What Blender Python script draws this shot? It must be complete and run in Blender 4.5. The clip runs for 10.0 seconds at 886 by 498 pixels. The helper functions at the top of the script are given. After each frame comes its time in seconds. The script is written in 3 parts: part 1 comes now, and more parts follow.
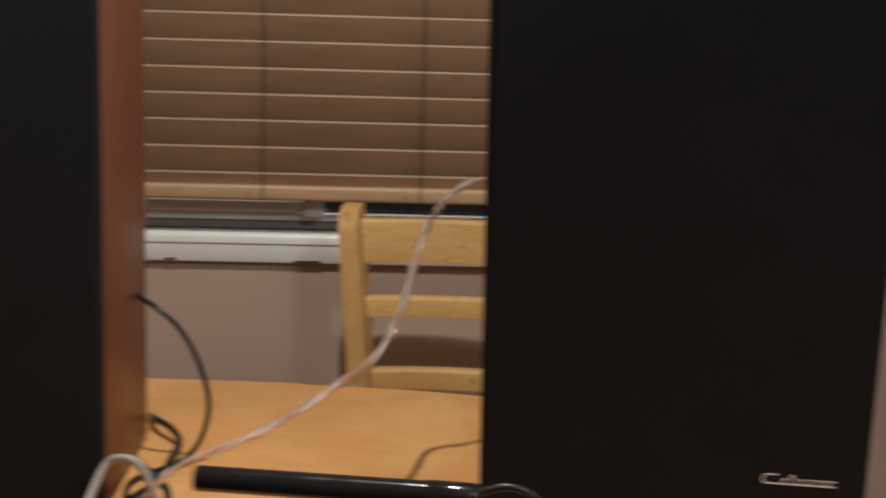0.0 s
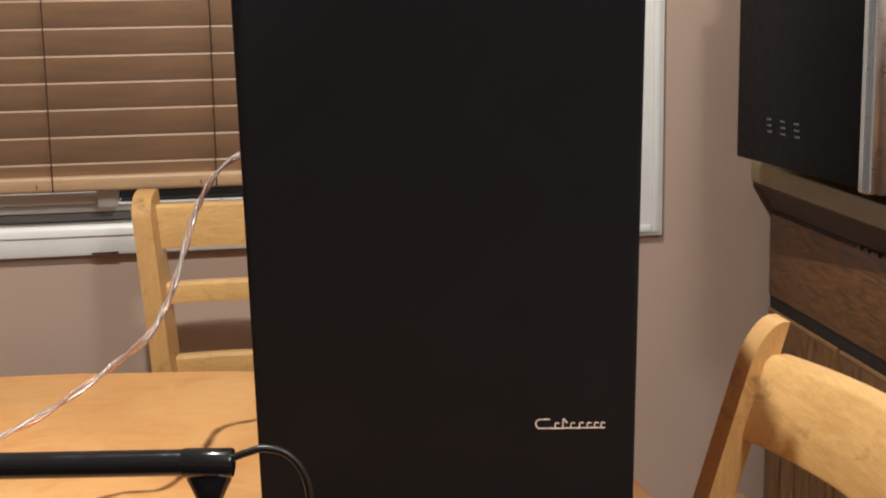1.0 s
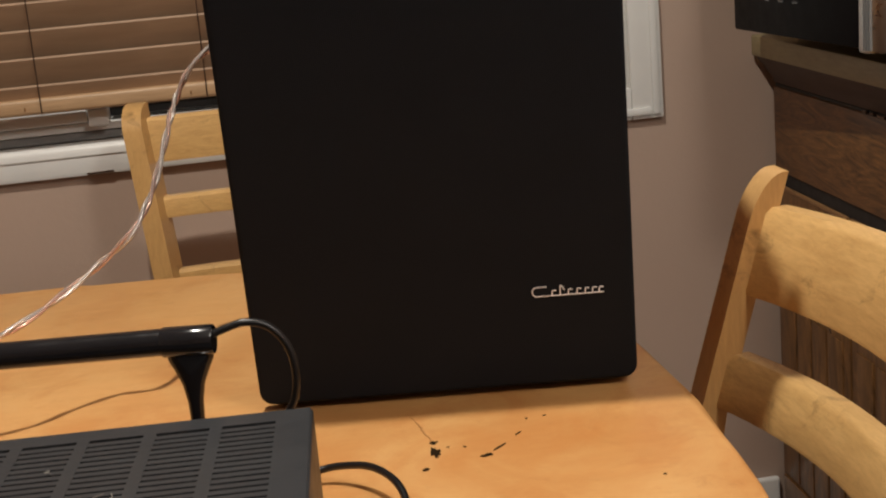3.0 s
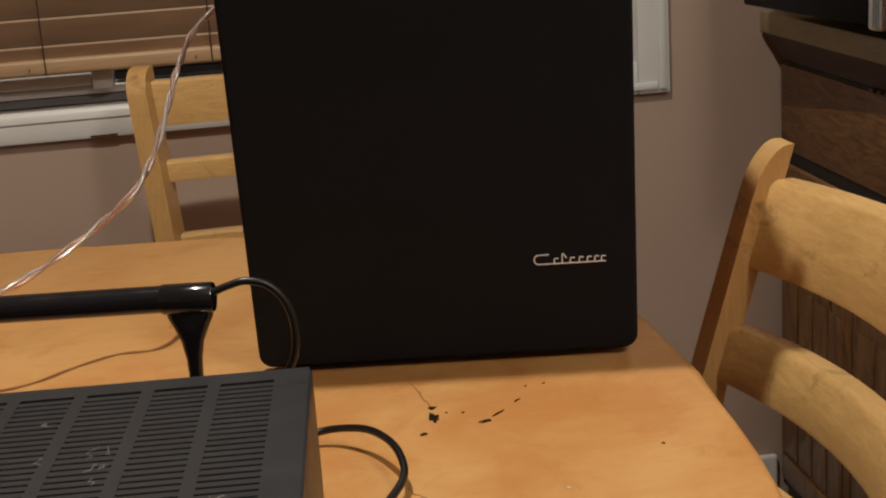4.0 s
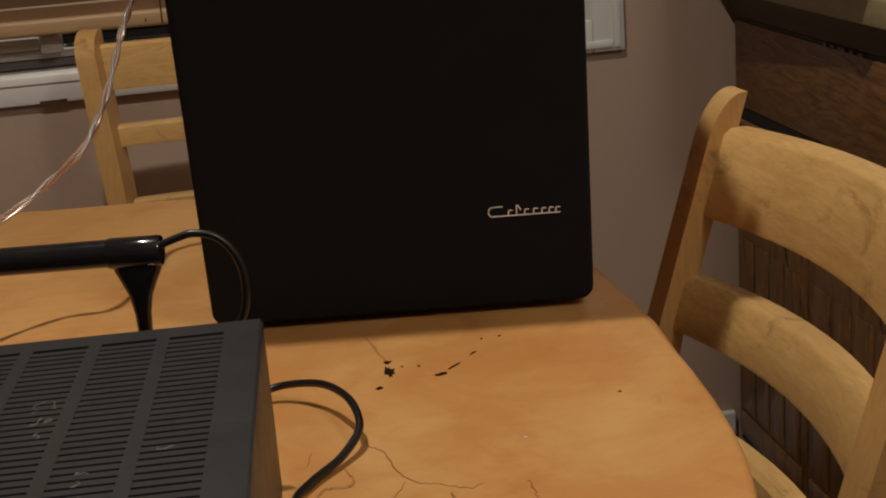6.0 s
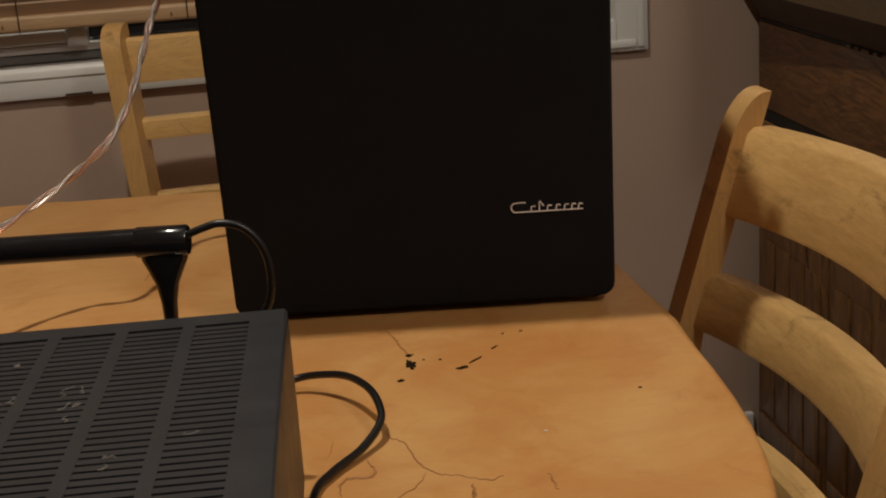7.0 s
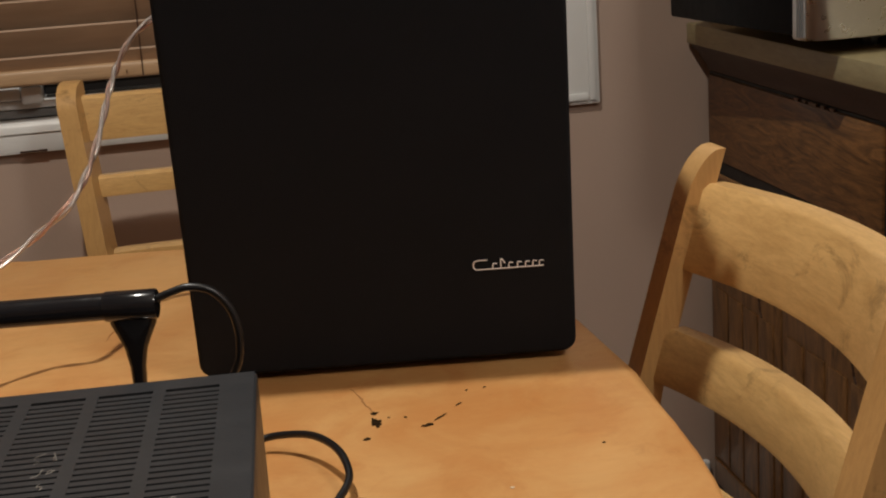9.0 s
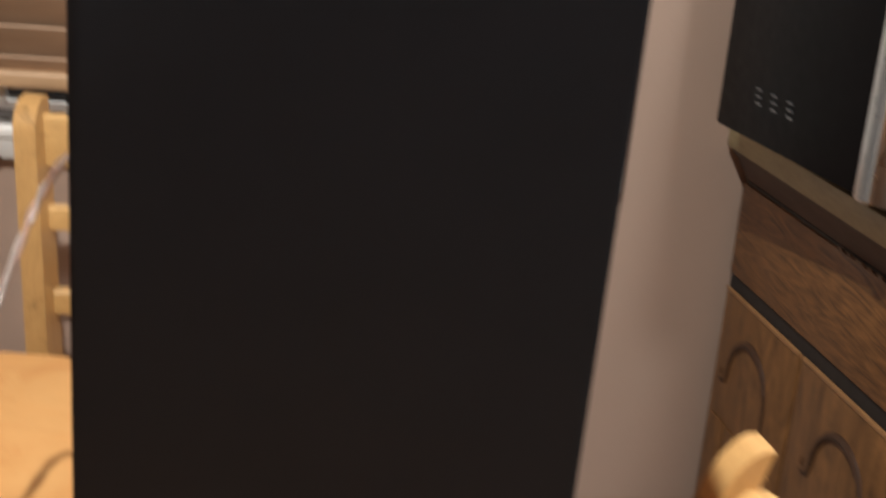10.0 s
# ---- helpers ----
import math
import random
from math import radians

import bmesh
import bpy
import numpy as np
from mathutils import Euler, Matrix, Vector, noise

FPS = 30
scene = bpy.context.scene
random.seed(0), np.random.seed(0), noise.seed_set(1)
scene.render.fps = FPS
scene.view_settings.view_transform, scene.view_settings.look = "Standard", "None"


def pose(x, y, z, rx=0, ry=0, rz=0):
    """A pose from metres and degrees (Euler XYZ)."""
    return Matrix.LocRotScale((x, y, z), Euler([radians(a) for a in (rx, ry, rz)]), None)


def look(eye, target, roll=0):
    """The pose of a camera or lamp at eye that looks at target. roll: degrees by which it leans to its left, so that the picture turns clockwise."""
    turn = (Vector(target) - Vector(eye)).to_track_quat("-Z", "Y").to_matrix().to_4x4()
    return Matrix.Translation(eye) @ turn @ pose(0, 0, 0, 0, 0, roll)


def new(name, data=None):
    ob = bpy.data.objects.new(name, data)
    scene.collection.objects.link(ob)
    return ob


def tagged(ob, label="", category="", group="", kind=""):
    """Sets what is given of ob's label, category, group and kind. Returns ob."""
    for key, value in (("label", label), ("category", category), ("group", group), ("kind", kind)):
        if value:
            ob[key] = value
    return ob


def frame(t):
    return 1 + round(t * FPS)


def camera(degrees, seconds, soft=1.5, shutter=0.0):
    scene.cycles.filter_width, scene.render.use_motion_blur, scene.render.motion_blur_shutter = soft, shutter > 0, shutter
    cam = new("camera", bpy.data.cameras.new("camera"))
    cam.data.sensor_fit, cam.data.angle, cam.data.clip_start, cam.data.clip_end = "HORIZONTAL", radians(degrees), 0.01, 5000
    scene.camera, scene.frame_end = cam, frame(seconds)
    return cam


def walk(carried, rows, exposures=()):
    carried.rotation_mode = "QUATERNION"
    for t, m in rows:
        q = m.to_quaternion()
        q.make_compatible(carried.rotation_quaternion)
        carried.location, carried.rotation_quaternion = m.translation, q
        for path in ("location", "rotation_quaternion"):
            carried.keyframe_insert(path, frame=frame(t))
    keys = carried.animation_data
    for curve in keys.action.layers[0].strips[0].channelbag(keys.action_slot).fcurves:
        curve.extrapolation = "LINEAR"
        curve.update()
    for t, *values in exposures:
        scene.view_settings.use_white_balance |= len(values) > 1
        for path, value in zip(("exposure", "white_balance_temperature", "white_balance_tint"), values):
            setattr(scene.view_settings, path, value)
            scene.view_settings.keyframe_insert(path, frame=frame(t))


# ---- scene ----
cam = camera(36.0, 10.0, soft=2.0, shutter=0.5)
PATH = [
    (0, (0.1124, -0.9356, 1.1332), (-0.1289, 0.6219, 0.8579), 1.63),
    (0.2, (0.1360, -0.9291, 1.1269), (-0.0356, 0.6391, 0.8596), 1.87),
    (0.5, (0.1492, -0.9324, 1.1262), (0.0690, 0.6426, 0.8560), 1.98),
    (0.8, (0.1576, -0.9359, 1.1207), (0.1056, 0.6384, 0.8398), 0.01),
    (1, (0.1627, -0.9332, 1.1187), (0.1124, 0.6393, 0.8276), -0.97),
    (1.5, (0.1694, -0.9367, 1.1127), (0.0947, 0.6301, 0.7974), -2.31),
    (2, (0.1668, -0.9248, 1.1119), (0.0898, 0.6381, 0.7780), -2.18),
    (2.5, (0.1743, -0.9192, 1.0987), (0.1024, 0.6388, 0.7418), -3.51),
    (2.7, (0.1803, -0.9145, 1.0879), (0.1082, 0.6408, 0.7192), -5.21),
    (4, (0.1800, -0.9110, 1.0737), (0.1018, 0.6333, 0.6623), -3.90),
    (4.5, (0.1793, -0.9157, 1.0677), (0.0859, 0.6223, 0.6367), -4.43),
    (5, (0.1824, -0.9071, 1.0623), (0.1226, 0.6294, 0.6199), -5.16),
    (5.5, (0.1832, -0.9036, 1.0619), (0.1549, 0.6317, 0.6125), -4.52),
    (7, (0.1806, -0.9115, 1.0605), (0.1248, 0.6229, 0.6104), -3.85),
    (7.5, (0.1771, -0.9118, 1.0649), (0.1213, 0.6269, 0.6300), -3.24),
    (8, (0.1760, -0.9167, 1.0653), (0.1171, 0.6264, 0.6466), -2.90),
    (8.5, (0.1804, -0.9270, 1.0702), (0.1325, 0.6191, 0.6609), -3.61),
    (9, (0.1735, -0.9200, 1.0695), (0.1783, 0.6296, 0.6712), -3.91),
    (9.2, (0.1831, -0.8406, 1.0475), (0.1582, 0.7079, 0.6455), -5.13),
    (9.5, (0.1897, -0.7458, 1.0864), (0.1616, 0.7974, 0.6646), -2.21),
    (9.8, (0.1925, -0.7043, 1.1598), (0.2331, 0.8227, 0.6837), 6.73),
    (10, (0.1758, -0.6747, 1.1910), (0.1939, 0.8597, 0.7379), 5.64),
]
walk(cam, [(t, look(e, a, r)) for t, e, a, r in PATH],
     [(0, 0.15, 5620, 10), (0.5, 0.42, 5520, 10), (1, 0.78, 5520, 10), (2.5, 0.66, 5570, 10), (2.7, 0.52, 5680, 10), (4, -0.06, 5980, 10), (4.5, -0.22, 6100, 10), (5.5, -0.44, 6150, 10), (7, -0.54, 6150, 10), (7.5, -0.50, 6100, 10), (8.5, -0.28, 5950, 10), (9, -0.12, 5800, 10), (9.5, 0.10, 5700, 10), (9.8, 0.72, 5520, 10), (10, 0.85, 5520, 10)])

# ---- world, lamps ----
world = bpy.data.worlds.new("world")
scene.world = world
world.use_nodes = True
wbg = world.node_tree.nodes["Background"]
wbg.inputs[0].default_value = (0.012, 0.014, 0.02, 1)
wbg.inputs[1].default_value = 0.3


def lamp(name, kind, m, power, colour, size):
    d = bpy.data.lights.new(name, kind)
    d.energy, d.color = power, colour
    if kind == "AREA":
        d.shape, d.size = "DISK", size
    else:
        d.shadow_soft_size = size
    o = new(name, d)
    o.matrix_world = m
    return o


lamp("dining_ceiling_light", "AREA", pose(-0.10, -0.10, 2.30), 20.0, (1.0, 0.88, 0.70), 0.045)
lamp("kitchen_ceiling_light", "POINT", pose(1.10, -1.30, 2.25), 36.0, (1.0, 0.89, 0.73), 0.15)


# ---- materials ----
def mat(name, rough=0.5, metal=0.0):
    m = bpy.data.materials.new(name)
    m.use_nodes = True
    nt = m.node_tree
    b = nt.nodes["Principled BSDF"]
    b.inputs["Roughness"].default_value, b.inputs["Metallic"].default_value = rough, metal
    return m, nt, b


def coords(nt, scale=(1, 1, 1), rot=(0, 0, 0), kind="Object"):
    tc, mp = nt.nodes.new("ShaderNodeTexCoord"), nt.nodes.new("ShaderNodeMapping")
    mp.inputs["Scale"].default_value = scale
    mp.inputs["Rotation"].default_value = rot
    nt.links.new(tc.outputs[kind], mp.inputs[0])
    return mp.outputs[0]


def tex(nt, vec, scale, detail=4.0, rough=0.55, warp=0.0):
    n = nt.nodes.new("ShaderNodeTexNoise")
    n.inputs["Scale"].default_value, n.inputs["Detail"].default_value = scale, detail
    n.inputs["Roughness"].default_value, n.inputs["Distortion"].default_value = rough, warp
    nt.links.new(vec, n.inputs["Vector"])
    return n.outputs["Fac"]


def ramp(nt, fac, stops):
    r = nt.nodes.new("ShaderNodeValToRGB")
    for i, (p, c) in enumerate(stops):
        e = r.color_ramp.elements[i] if i < 2 else r.color_ramp.elements.new(p)
        e.position, e.color = p, (*c, 1)
    nt.links.new(fac, r.inputs[0])
    return r.outputs[0]


def mix(nt, a, b, fac, mode="MIX"):
    m = nt.nodes.new("ShaderNodeMix")
    m.data_type, m.blend_type = "RGBA", mode
    for sock, v in ((m.inputs[0], fac), (m.inputs[6], a), (m.inputs[7], b)):
        if isinstance(v, (int, float)):
            sock.default_value = v
        elif isinstance(v, tuple):
            sock.default_value = (*v, 1)
        else:
            nt.links.new(v, sock)
    return m.outputs[2]


def bump(nt, b, fac, strength, dist=0.002):
    n = nt.nodes.new("ShaderNodeBump")
    n.inputs["Strength"].default_value, n.inputs["Distance"].default_value = strength, dist
    nt.links.new(fac, n.inputs["Height"])
    nt.links.new(n.outputs[0], b.inputs["Normal"])


def span(nt, fac, lo, hi):
    r = nt.nodes.new("ShaderNodeMapRange")
    r.inputs["To Min"].default_value, r.inputs["To Max"].default_value = lo, hi
    nt.links.new(fac, r.inputs[0])
    return r.outputs[0]


def wood(name, dark, light, rough, stretch, fine=60, figure=0.0, grain_bump=0.15, patch=0.35, coat=0.0, scuff=0.0):
    """stretch: the scale along each axis; small along the grain."""
    m, nt, b = mat(name, rough)
    v = coords(nt, stretch)
    g = tex(nt, v, 7, 6, 0.6, 1.2 + figure)
    f = tex(nt, v, fine, 3, 0.7)
    big = tex(nt, coords(nt), 5, 3)
    c = ramp(nt, g, [(0.3, dark), (0.7, light)])
    c = mix(nt, c, ramp(nt, f, [(0.35, tuple(x * 0.6 for x in dark)), (0.6, (1, 1, 1))]), 0.25, "MULTIPLY")
    c = mix(nt, c, ramp(nt, big, [(0.3, tuple(x * 0.75 for x in light)), (0.7, light)]), patch)
    if scuff:
        sc = tex(nt, coords(nt, (1, 1, 1.6)), 19, 7, 0.72, 0.6)
        c = mix(nt, c, tuple(x * 0.35 for x in dark), ramp(nt, sc, [(0.57, (0, 0, 0)), (0.70, (scuff, scuff, scuff))]))
    nt.links.new(c, b.inputs["Base Color"])
    nt.links.new(span(nt, big, rough - 0.1, rough + 0.14), b.inputs["Roughness"])
    bump(nt, b, f, grain_bump, 0.0006)
    b.inputs["Coat Weight"].default_value = coat
    b.inputs["Coat Roughness"].default_value = 0.2
    return m


def plain(name, colour, rough, metal=0.0, vary=0.15, scale=12, relief=0.1, fine=180, dist=0.0006):
    m, nt, b = mat(name, rough, metal)
    v = coords(nt)
    n = tex(nt, v, scale, 5)
    c = mix(nt, tuple(x * (1 - vary) for x in colour), tuple(min(1, x * (1 + vary)) for x in colour), n)
    nt.links.new(c, b.inputs["Base Color"])
    nt.links.new(span(nt, tex(nt, v, scale * 3, 4), max(0.02, rough - 0.12), min(1, rough + 0.12)), b.inputs["Roughness"])
    bump(nt, b, tex(nt, v, fine, 3), relief, dist)
    return m


M_TABLE = wood("honey_maple_tabletop", (0.57, 0.285, 0.088), (0.65, 0.35, 0.122), 0.40, (1.2, 6, 6), 14, 0.3, 0.03, 0.65)
M_CHAIR = wood("worn_blond_wood", (0.50, 0.285, 0.095), (0.66, 0.40, 0.15), 0.36, (9, 9, 1.2), 40, 0.4, 0.1, 0.5, 0.25, 0.7)
M_RAILX = wood("worn_blond_wood_back", (0.53, 0.315, 0.108), (0.70, 0.445, 0.17), 0.34, (1.5, 9, 9), 40, 0.4, 0.1, 0.3, 0.25, 0.7)
nt = M_TABLE.node_tree
b = nt.nodes["Principled BSDF"]
was = b.inputs["Base Color"].links[0].from_socket
v = coords(nt)
blotch = ramp(nt, tex(nt, v, 3.2, 5, 0.6, 0.8), [(0.42, (0, 0, 0)), (0.64, (0.7, 0.7, 0.7))])
c = mix(nt, was, (0.50, 0.20, 0.05), blotch)
tan = ramp(nt, tex(nt, v, 10, 7, 0.68, 0.6), [(0.46, (0, 0, 0)), (0.68, (0.55, 0.55, 0.55))])
c = mix(nt, c, (0.66, 0.40, 0.155), tan)
amber = ramp(nt, tex(nt, v, 16, 7, 0.7, 0.9), [(0.52, (0, 0, 0)), (0.68, (0.5, 0.5, 0.5))])
c = mix(nt, c, (0.46, 0.19, 0.05), amber)
spots = ramp(nt, tex(nt, v, 46, 6, 0.72, 0.4), [(0.60, (0, 0, 0)), (0.74, (0.35, 0.35, 0.35))])
nt.links.new(mix(nt, c, (0.38, 0.165, 0.05), spots), b.inputs["Base Color"])
nt.links.new(span(nt, tex(nt, v, 11, 6, 0.65), 0.30, 0.56), b.inputs["Roughness"])
M_CHERRY = wood("cherry_veneer", (0.135, 0.034, 0.012), (0.20, 0.056, 0.020), 0.38, (14, 14, 0.8), 30, 0.2, 0.05, 0.3)
M_HUTCH = wood("walnut_front", (0.035, 0.013, 0.004), (0.30, 0.140, 0.042), 0.36, (3, 0.9, 5), 110, 2.6, 0.08, 0.12)
M_HUTCHV = wood("walnut_door", (0.050, 0.021, 0.006), (0.27, 0.130, 0.040), 0.36, (5, 3.5, 0.9), 110, 2.0, 0.08, 0.12)
M_EDGE = wood("worn_walnut_edge", (0.24, 0.12, 0.045), (0.38, 0.21, 0.085), 0.40, (8, 1.4, 8), 30, 0.8, 0.1, 0.3)
M_HUTCHD = wood("dark_walnut", (0.035, 0.016, 0.008), (0.07, 0.032, 0.015), 0.5, (8, 1.4, 8), 30, 0.6, 0.1, 0.3)
M_TOP = wood("pale_olive_hutch_top", (0.27, 0.22, 0.11), (0.38, 0.32, 0.17), 0.38, (8, 1.4, 8), 30, 0.6, 0.08, 0.3)
M_BLIND = wood("brown_blind_slat", (0.38, 0.25, 0.15), (0.44, 0.29, 0.18), 0.5, (0.8, 5, 5), 12, 0.2, 0.03, 0.5)
M_BRAIL = wood("tan_blind_rail", (0.42, 0.27, 0.14), (0.52, 0.35, 0.20), 0.42, (0.8, 12, 12), 30, 0.3, 0.05, 0.35)
M_FLOOR = wood("dark_floor_boards", (0.06, 0.03, 0.015), (0.12, 0.06, 0.03), 0.4, (1, 8, 8), 30, 0.5, 0.1, 0.3)

M_WALL = plain("mauve_taupe_paint", (0.48, 0.357, 0.284), 0.55, 0, 0.07, 3, 0.35, 70, 0.0012)
M_CEIL = plain("off_white_ceiling", (0.68, 0.65, 0.60), 0.8, 0, 0.04, 4, 0.3, 90)
M_WHITE = plain("white_gloss_trim", (0.80, 0.80, 0.78), 0.34, 0, 0.06, 14, 0.15, 60)
M_SASH = plain("grey_white_sash", (0.80, 0.80, 0.79), 0.4, 0, 0.08, 14, 0.15, 60)
M_TRACK = plain("dark_window_track", (0.22, 0.22, 0.22), 0.5, 0, 0.2, 20, 0.1)
# Near-black that stands in for the shade seen inside narrow gaps.
M_GAP = plain("gap_shade_black", (0.012, 0.012, 0.013), 0.6, 0, 0.2, 20, 0.1)
M_MAT = plain("pale_grey_print", (0.55, 0.55, 0.52), 0.6, 0, 0.12, 8, 0.05)
M_AMP = plain("charcoal_metal", (0.025, 0.0265, 0.030), 0.42, 0.0, 0.18, 18, 0.25, 400, 0.0003)
# Darker than the cover: shade below the vent slots, held in the colour.
M_AMPD = plain("slot_shade_black", (0.012, 0.012, 0.013), 0.6, 0, 0.3, 18, 0.1)
M_BLACK = plain("gloss_black_plastic", (0.010, 0.010, 0.012), 0.14, 0, 0.2, 20, 0.03)
M_CORD = plain("black_rubber_cord", (0.007, 0.007, 0.008), 0.35, 0, 0.25, 60, 0.1)
M_GREYCORD = plain("grey_cord", (0.30, 0.28, 0.25), 0.5, 0, 0.2, 60, 0.1)
M_MW = plain("satin_black_panel", (0.004, 0.004, 0.005), 0.5, 0, 0.2, 20, 0.08)
M_MW.node_tree.nodes["Principled BSDF"].inputs["Specular IOR Level"].default_value = 0.08
# Greyer than the casing, since the slots' glints are mixed into this colour.
M_VENT = plain("vent_glint_grey", (0.075, 0.075, 0.08), 0.18, 0, 0.2, 40, 0.05)
M_STEEL = plain("brushed_steel", (0.62, 0.62, 0.62), 0.3, 1.0, 0.08, 30, 0.1)
M_MWGLASS = plain("dark_oven_glass", (0.012, 0.013, 0.016), 0.08, 0, 0.2, 10, 0.0)
M_LOGO = plain("chromed_badge", (0.93, 0.93, 0.95), 0.3, 0.0, 0.04, 30, 0.05)
M_STAIN = plain("burnt_gouge", (0.020, 0.012, 0.005), 0.9, 0, 0.6, 200, 0.8, 300)
M_STAIN.node_tree.nodes["Principled BSDF"].inputs["Specular IOR Level"].default_value = 0.05
M_CRACK = plain("lacquer_crack", (0.40, 0.195, 0.062), 0.6, 0, 0.3, 60, 0.5, 300)
M_SPECK = plain("pale_fleck", (0.66, 0.52, 0.36), 0.6, 0, 0.2, 60, 0.1)
M_COPPER = plain("copper_strand", (0.82, 0.48, 0.34), 0.22, 0.7, 0.2, 90, 0.2)
M_TINNED = plain("silver_strand", (0.86, 0.83, 0.80), 0.2, 0.65, 0.2, 90, 0.2)
M_PAPER = plain("white_paper_box", (0.72, 0.72, 0.70), 0.6, 0, 0.08, 10, 0.1)

M_BAG = plain("crumpled_grey_plastic", (0.46, 0.47, 0.46), 0.22, 0, 0.35, 40, 0.5, 90, 0.003)

# woven loudspeaker cloth
M_CLOTH, nt, b = mat("black_grille_cloth", 0.9)
v = coords(nt)
w1, w2 = nt.nodes.new("ShaderNodeTexWave"), nt.nodes.new("ShaderNodeTexWave")
for w, d in ((w1, "X"), (w2, "Z")):
    w.bands_direction = d
    w.inputs["Scale"].default_value = 240
    nt.links.new(v, w.inputs["Vector"])
weave = mix(nt, w1.outputs["Color"], w2.outputs["Color"], 0.5)
nt.links.new(mix(nt, (0.0078, 0.0090, 0.0122), (0.0116, 0.0132, 0.0176), tex(nt, v, 14, 5)), b.inputs["Base Color"])
b.inputs["Specular IOR Level"].default_value = 0.2
bump(nt, b, weave, 0.4, 0.0004)

# clear plastic insulation round the loudspeaker wire
M_CLEAR, nt, b = mat("clear_pvc", 0.06)
b.inputs["Base Color"].default_value = (0.95, 0.90, 0.86, 1)
b.inputs["Transmission Weight"].default_value = 0.85
b.inputs["IOR"].default_value = 1.3


# ---- mesh helpers ----
def link(name, bm, material, parent=None, label="", smooth=False):
    me = bpy.data.meshes.new(name)
    bmesh.ops.recalc_face_normals(bm, faces=bm.faces)
    bm.to_mesh(me)
    bm.free()
    me.materials.append(material)
    if smooth:
        for p in me.polygons:
            p.use_smooth = True
        me.set_sharp_from_angle(angle=radians(38))
    ob = new(name, me)
    if parent:
        ob.parent = parent
    if label:
        tagged(ob, label)
    return ob


def part(name, bm, material, parent, label=""):
    return link(name, bm, material, parent, label, True)


def thing(name, m, label, category, group=""):
    ob = new(name)
    ob.empty_display_size = 0.05
    ob.matrix_world = m
    return tagged(ob, label, category, group)


def setting(ob):
    return tagged(ob, kind="structure")


def box(x0, x1, y0, y1, z0, z1, bev=0.0, seg=2, bm=None):
    own = bmesh.new()
    r = bmesh.ops.create_cube(own, size=1)
    for v in r["verts"]:
        v.co = ((x0 + x1) / 2 + v.co.x * (x1 - x0), (y0 + y1) / 2 + v.co.y * (y1 - y0), (z0 + z1) / 2 + v.co.z * (z1 - z0))
    if bev:
        bmesh.ops.bevel(own, geom=own.edges[:], offset=bev, segments=seg, profile=0.5, affect="EDGES")
    return own if bm is None else join(bm, own)


def join(bm, other):
    me = bpy.data.meshes.new("tmp")
    other.to_mesh(me)
    other.free()
    bm.from_mesh(me)
    bpy.data.meshes.remove(me)
    return bm


def smoothed(pts, n):
    """A Catmull-Rom line through pts."""
    p = [Vector(q) for q in pts]
    p = [2 * p[0] - p[1]] + p + [2 * p[-1] - p[-2]]
    out = []
    for i in range(1, len(p) - 2):
        a, b, c, d = p[i - 1:i + 3]
        for k in range(n):
            t = k / n
            out.append(0.5 * (2 * b + (c - a) * t + (2 * a - 5 * b + 4 * c - d) * t * t + (3 * b - a - 3 * c + d) * t ** 3))
    out.append(p[-2])
    return out


def sweep(line, radius, sides=10, bm=None, flat=1.0):
    bm = bm or bmesh.new()
    rings = []
    up = Vector((0.13, 0.21, 1)).normalized()
    for i, p in enumerate(line):
        t = (line[min(i + 1, len(line) - 1)] - line[max(i - 1, 0)]).normalized()
        s = t.cross(up)
        if s.length < 0.05:
            s = t.cross(Vector((1, 0, 0)))
        s.normalize()
        n = s.cross(t)
        r = radius(i / (len(line) - 1)) if callable(radius) else radius
        rings.append([bm.verts.new(p + s * r * math.cos(a) + n * r * flat * math.sin(a)) for a in [2 * math.pi * k / sides for k in range(sides)]])
    for a, b in zip(rings, rings[1:]):
        for k in range(sides):
            bm.faces.new((a[k], a[(k + 1) % sides], b[(k + 1) % sides], b[k]))
    bm.faces.new(rings[0][::-1])
    bm.faces.new(rings[-1])
    return bm


def slab(outline, z0, z1, bev=0.0, seg=3):
    """A closed outline in x and y, drawn up from z0 to z1."""
    bm = bmesh.new()
    f = bm.faces.new([bm.verts.new((x, y, z0)) for x, y in outline])
    top = bmesh.ops.extrude_face_region(bm, geom=[f])
    for v in top["geom"]:
        if isinstance(v, bmesh.types.BMVert):
            v.co.z = z1
    if bev:
        edges = [e for e in bm.edges if abs(e.verts[0].co.z - e.verts[1].co.z) < 1e-6]
        bmesh.ops.bevel(bm, geom=edges, offset=bev, segments=seg, profile=0.5, affect="EDGES")
    return bm


def turned(bm, m):
    bmesh.ops.transform(bm, matrix=m, verts=bm.verts)
    return bm


# ---- the setting ----
WALL = pose(0.436, 1.184, 0, 0, 0, 11.3)      # the window wall: x along it, y out through it


def wall_piece(name, x0, x1, y0, y1, z0, z1, material, m=WALL):
    ob = link(name, box(x0, x1, y0, y1, z0, z1), material)
    ob.matrix_world = m
    return setting(ob)


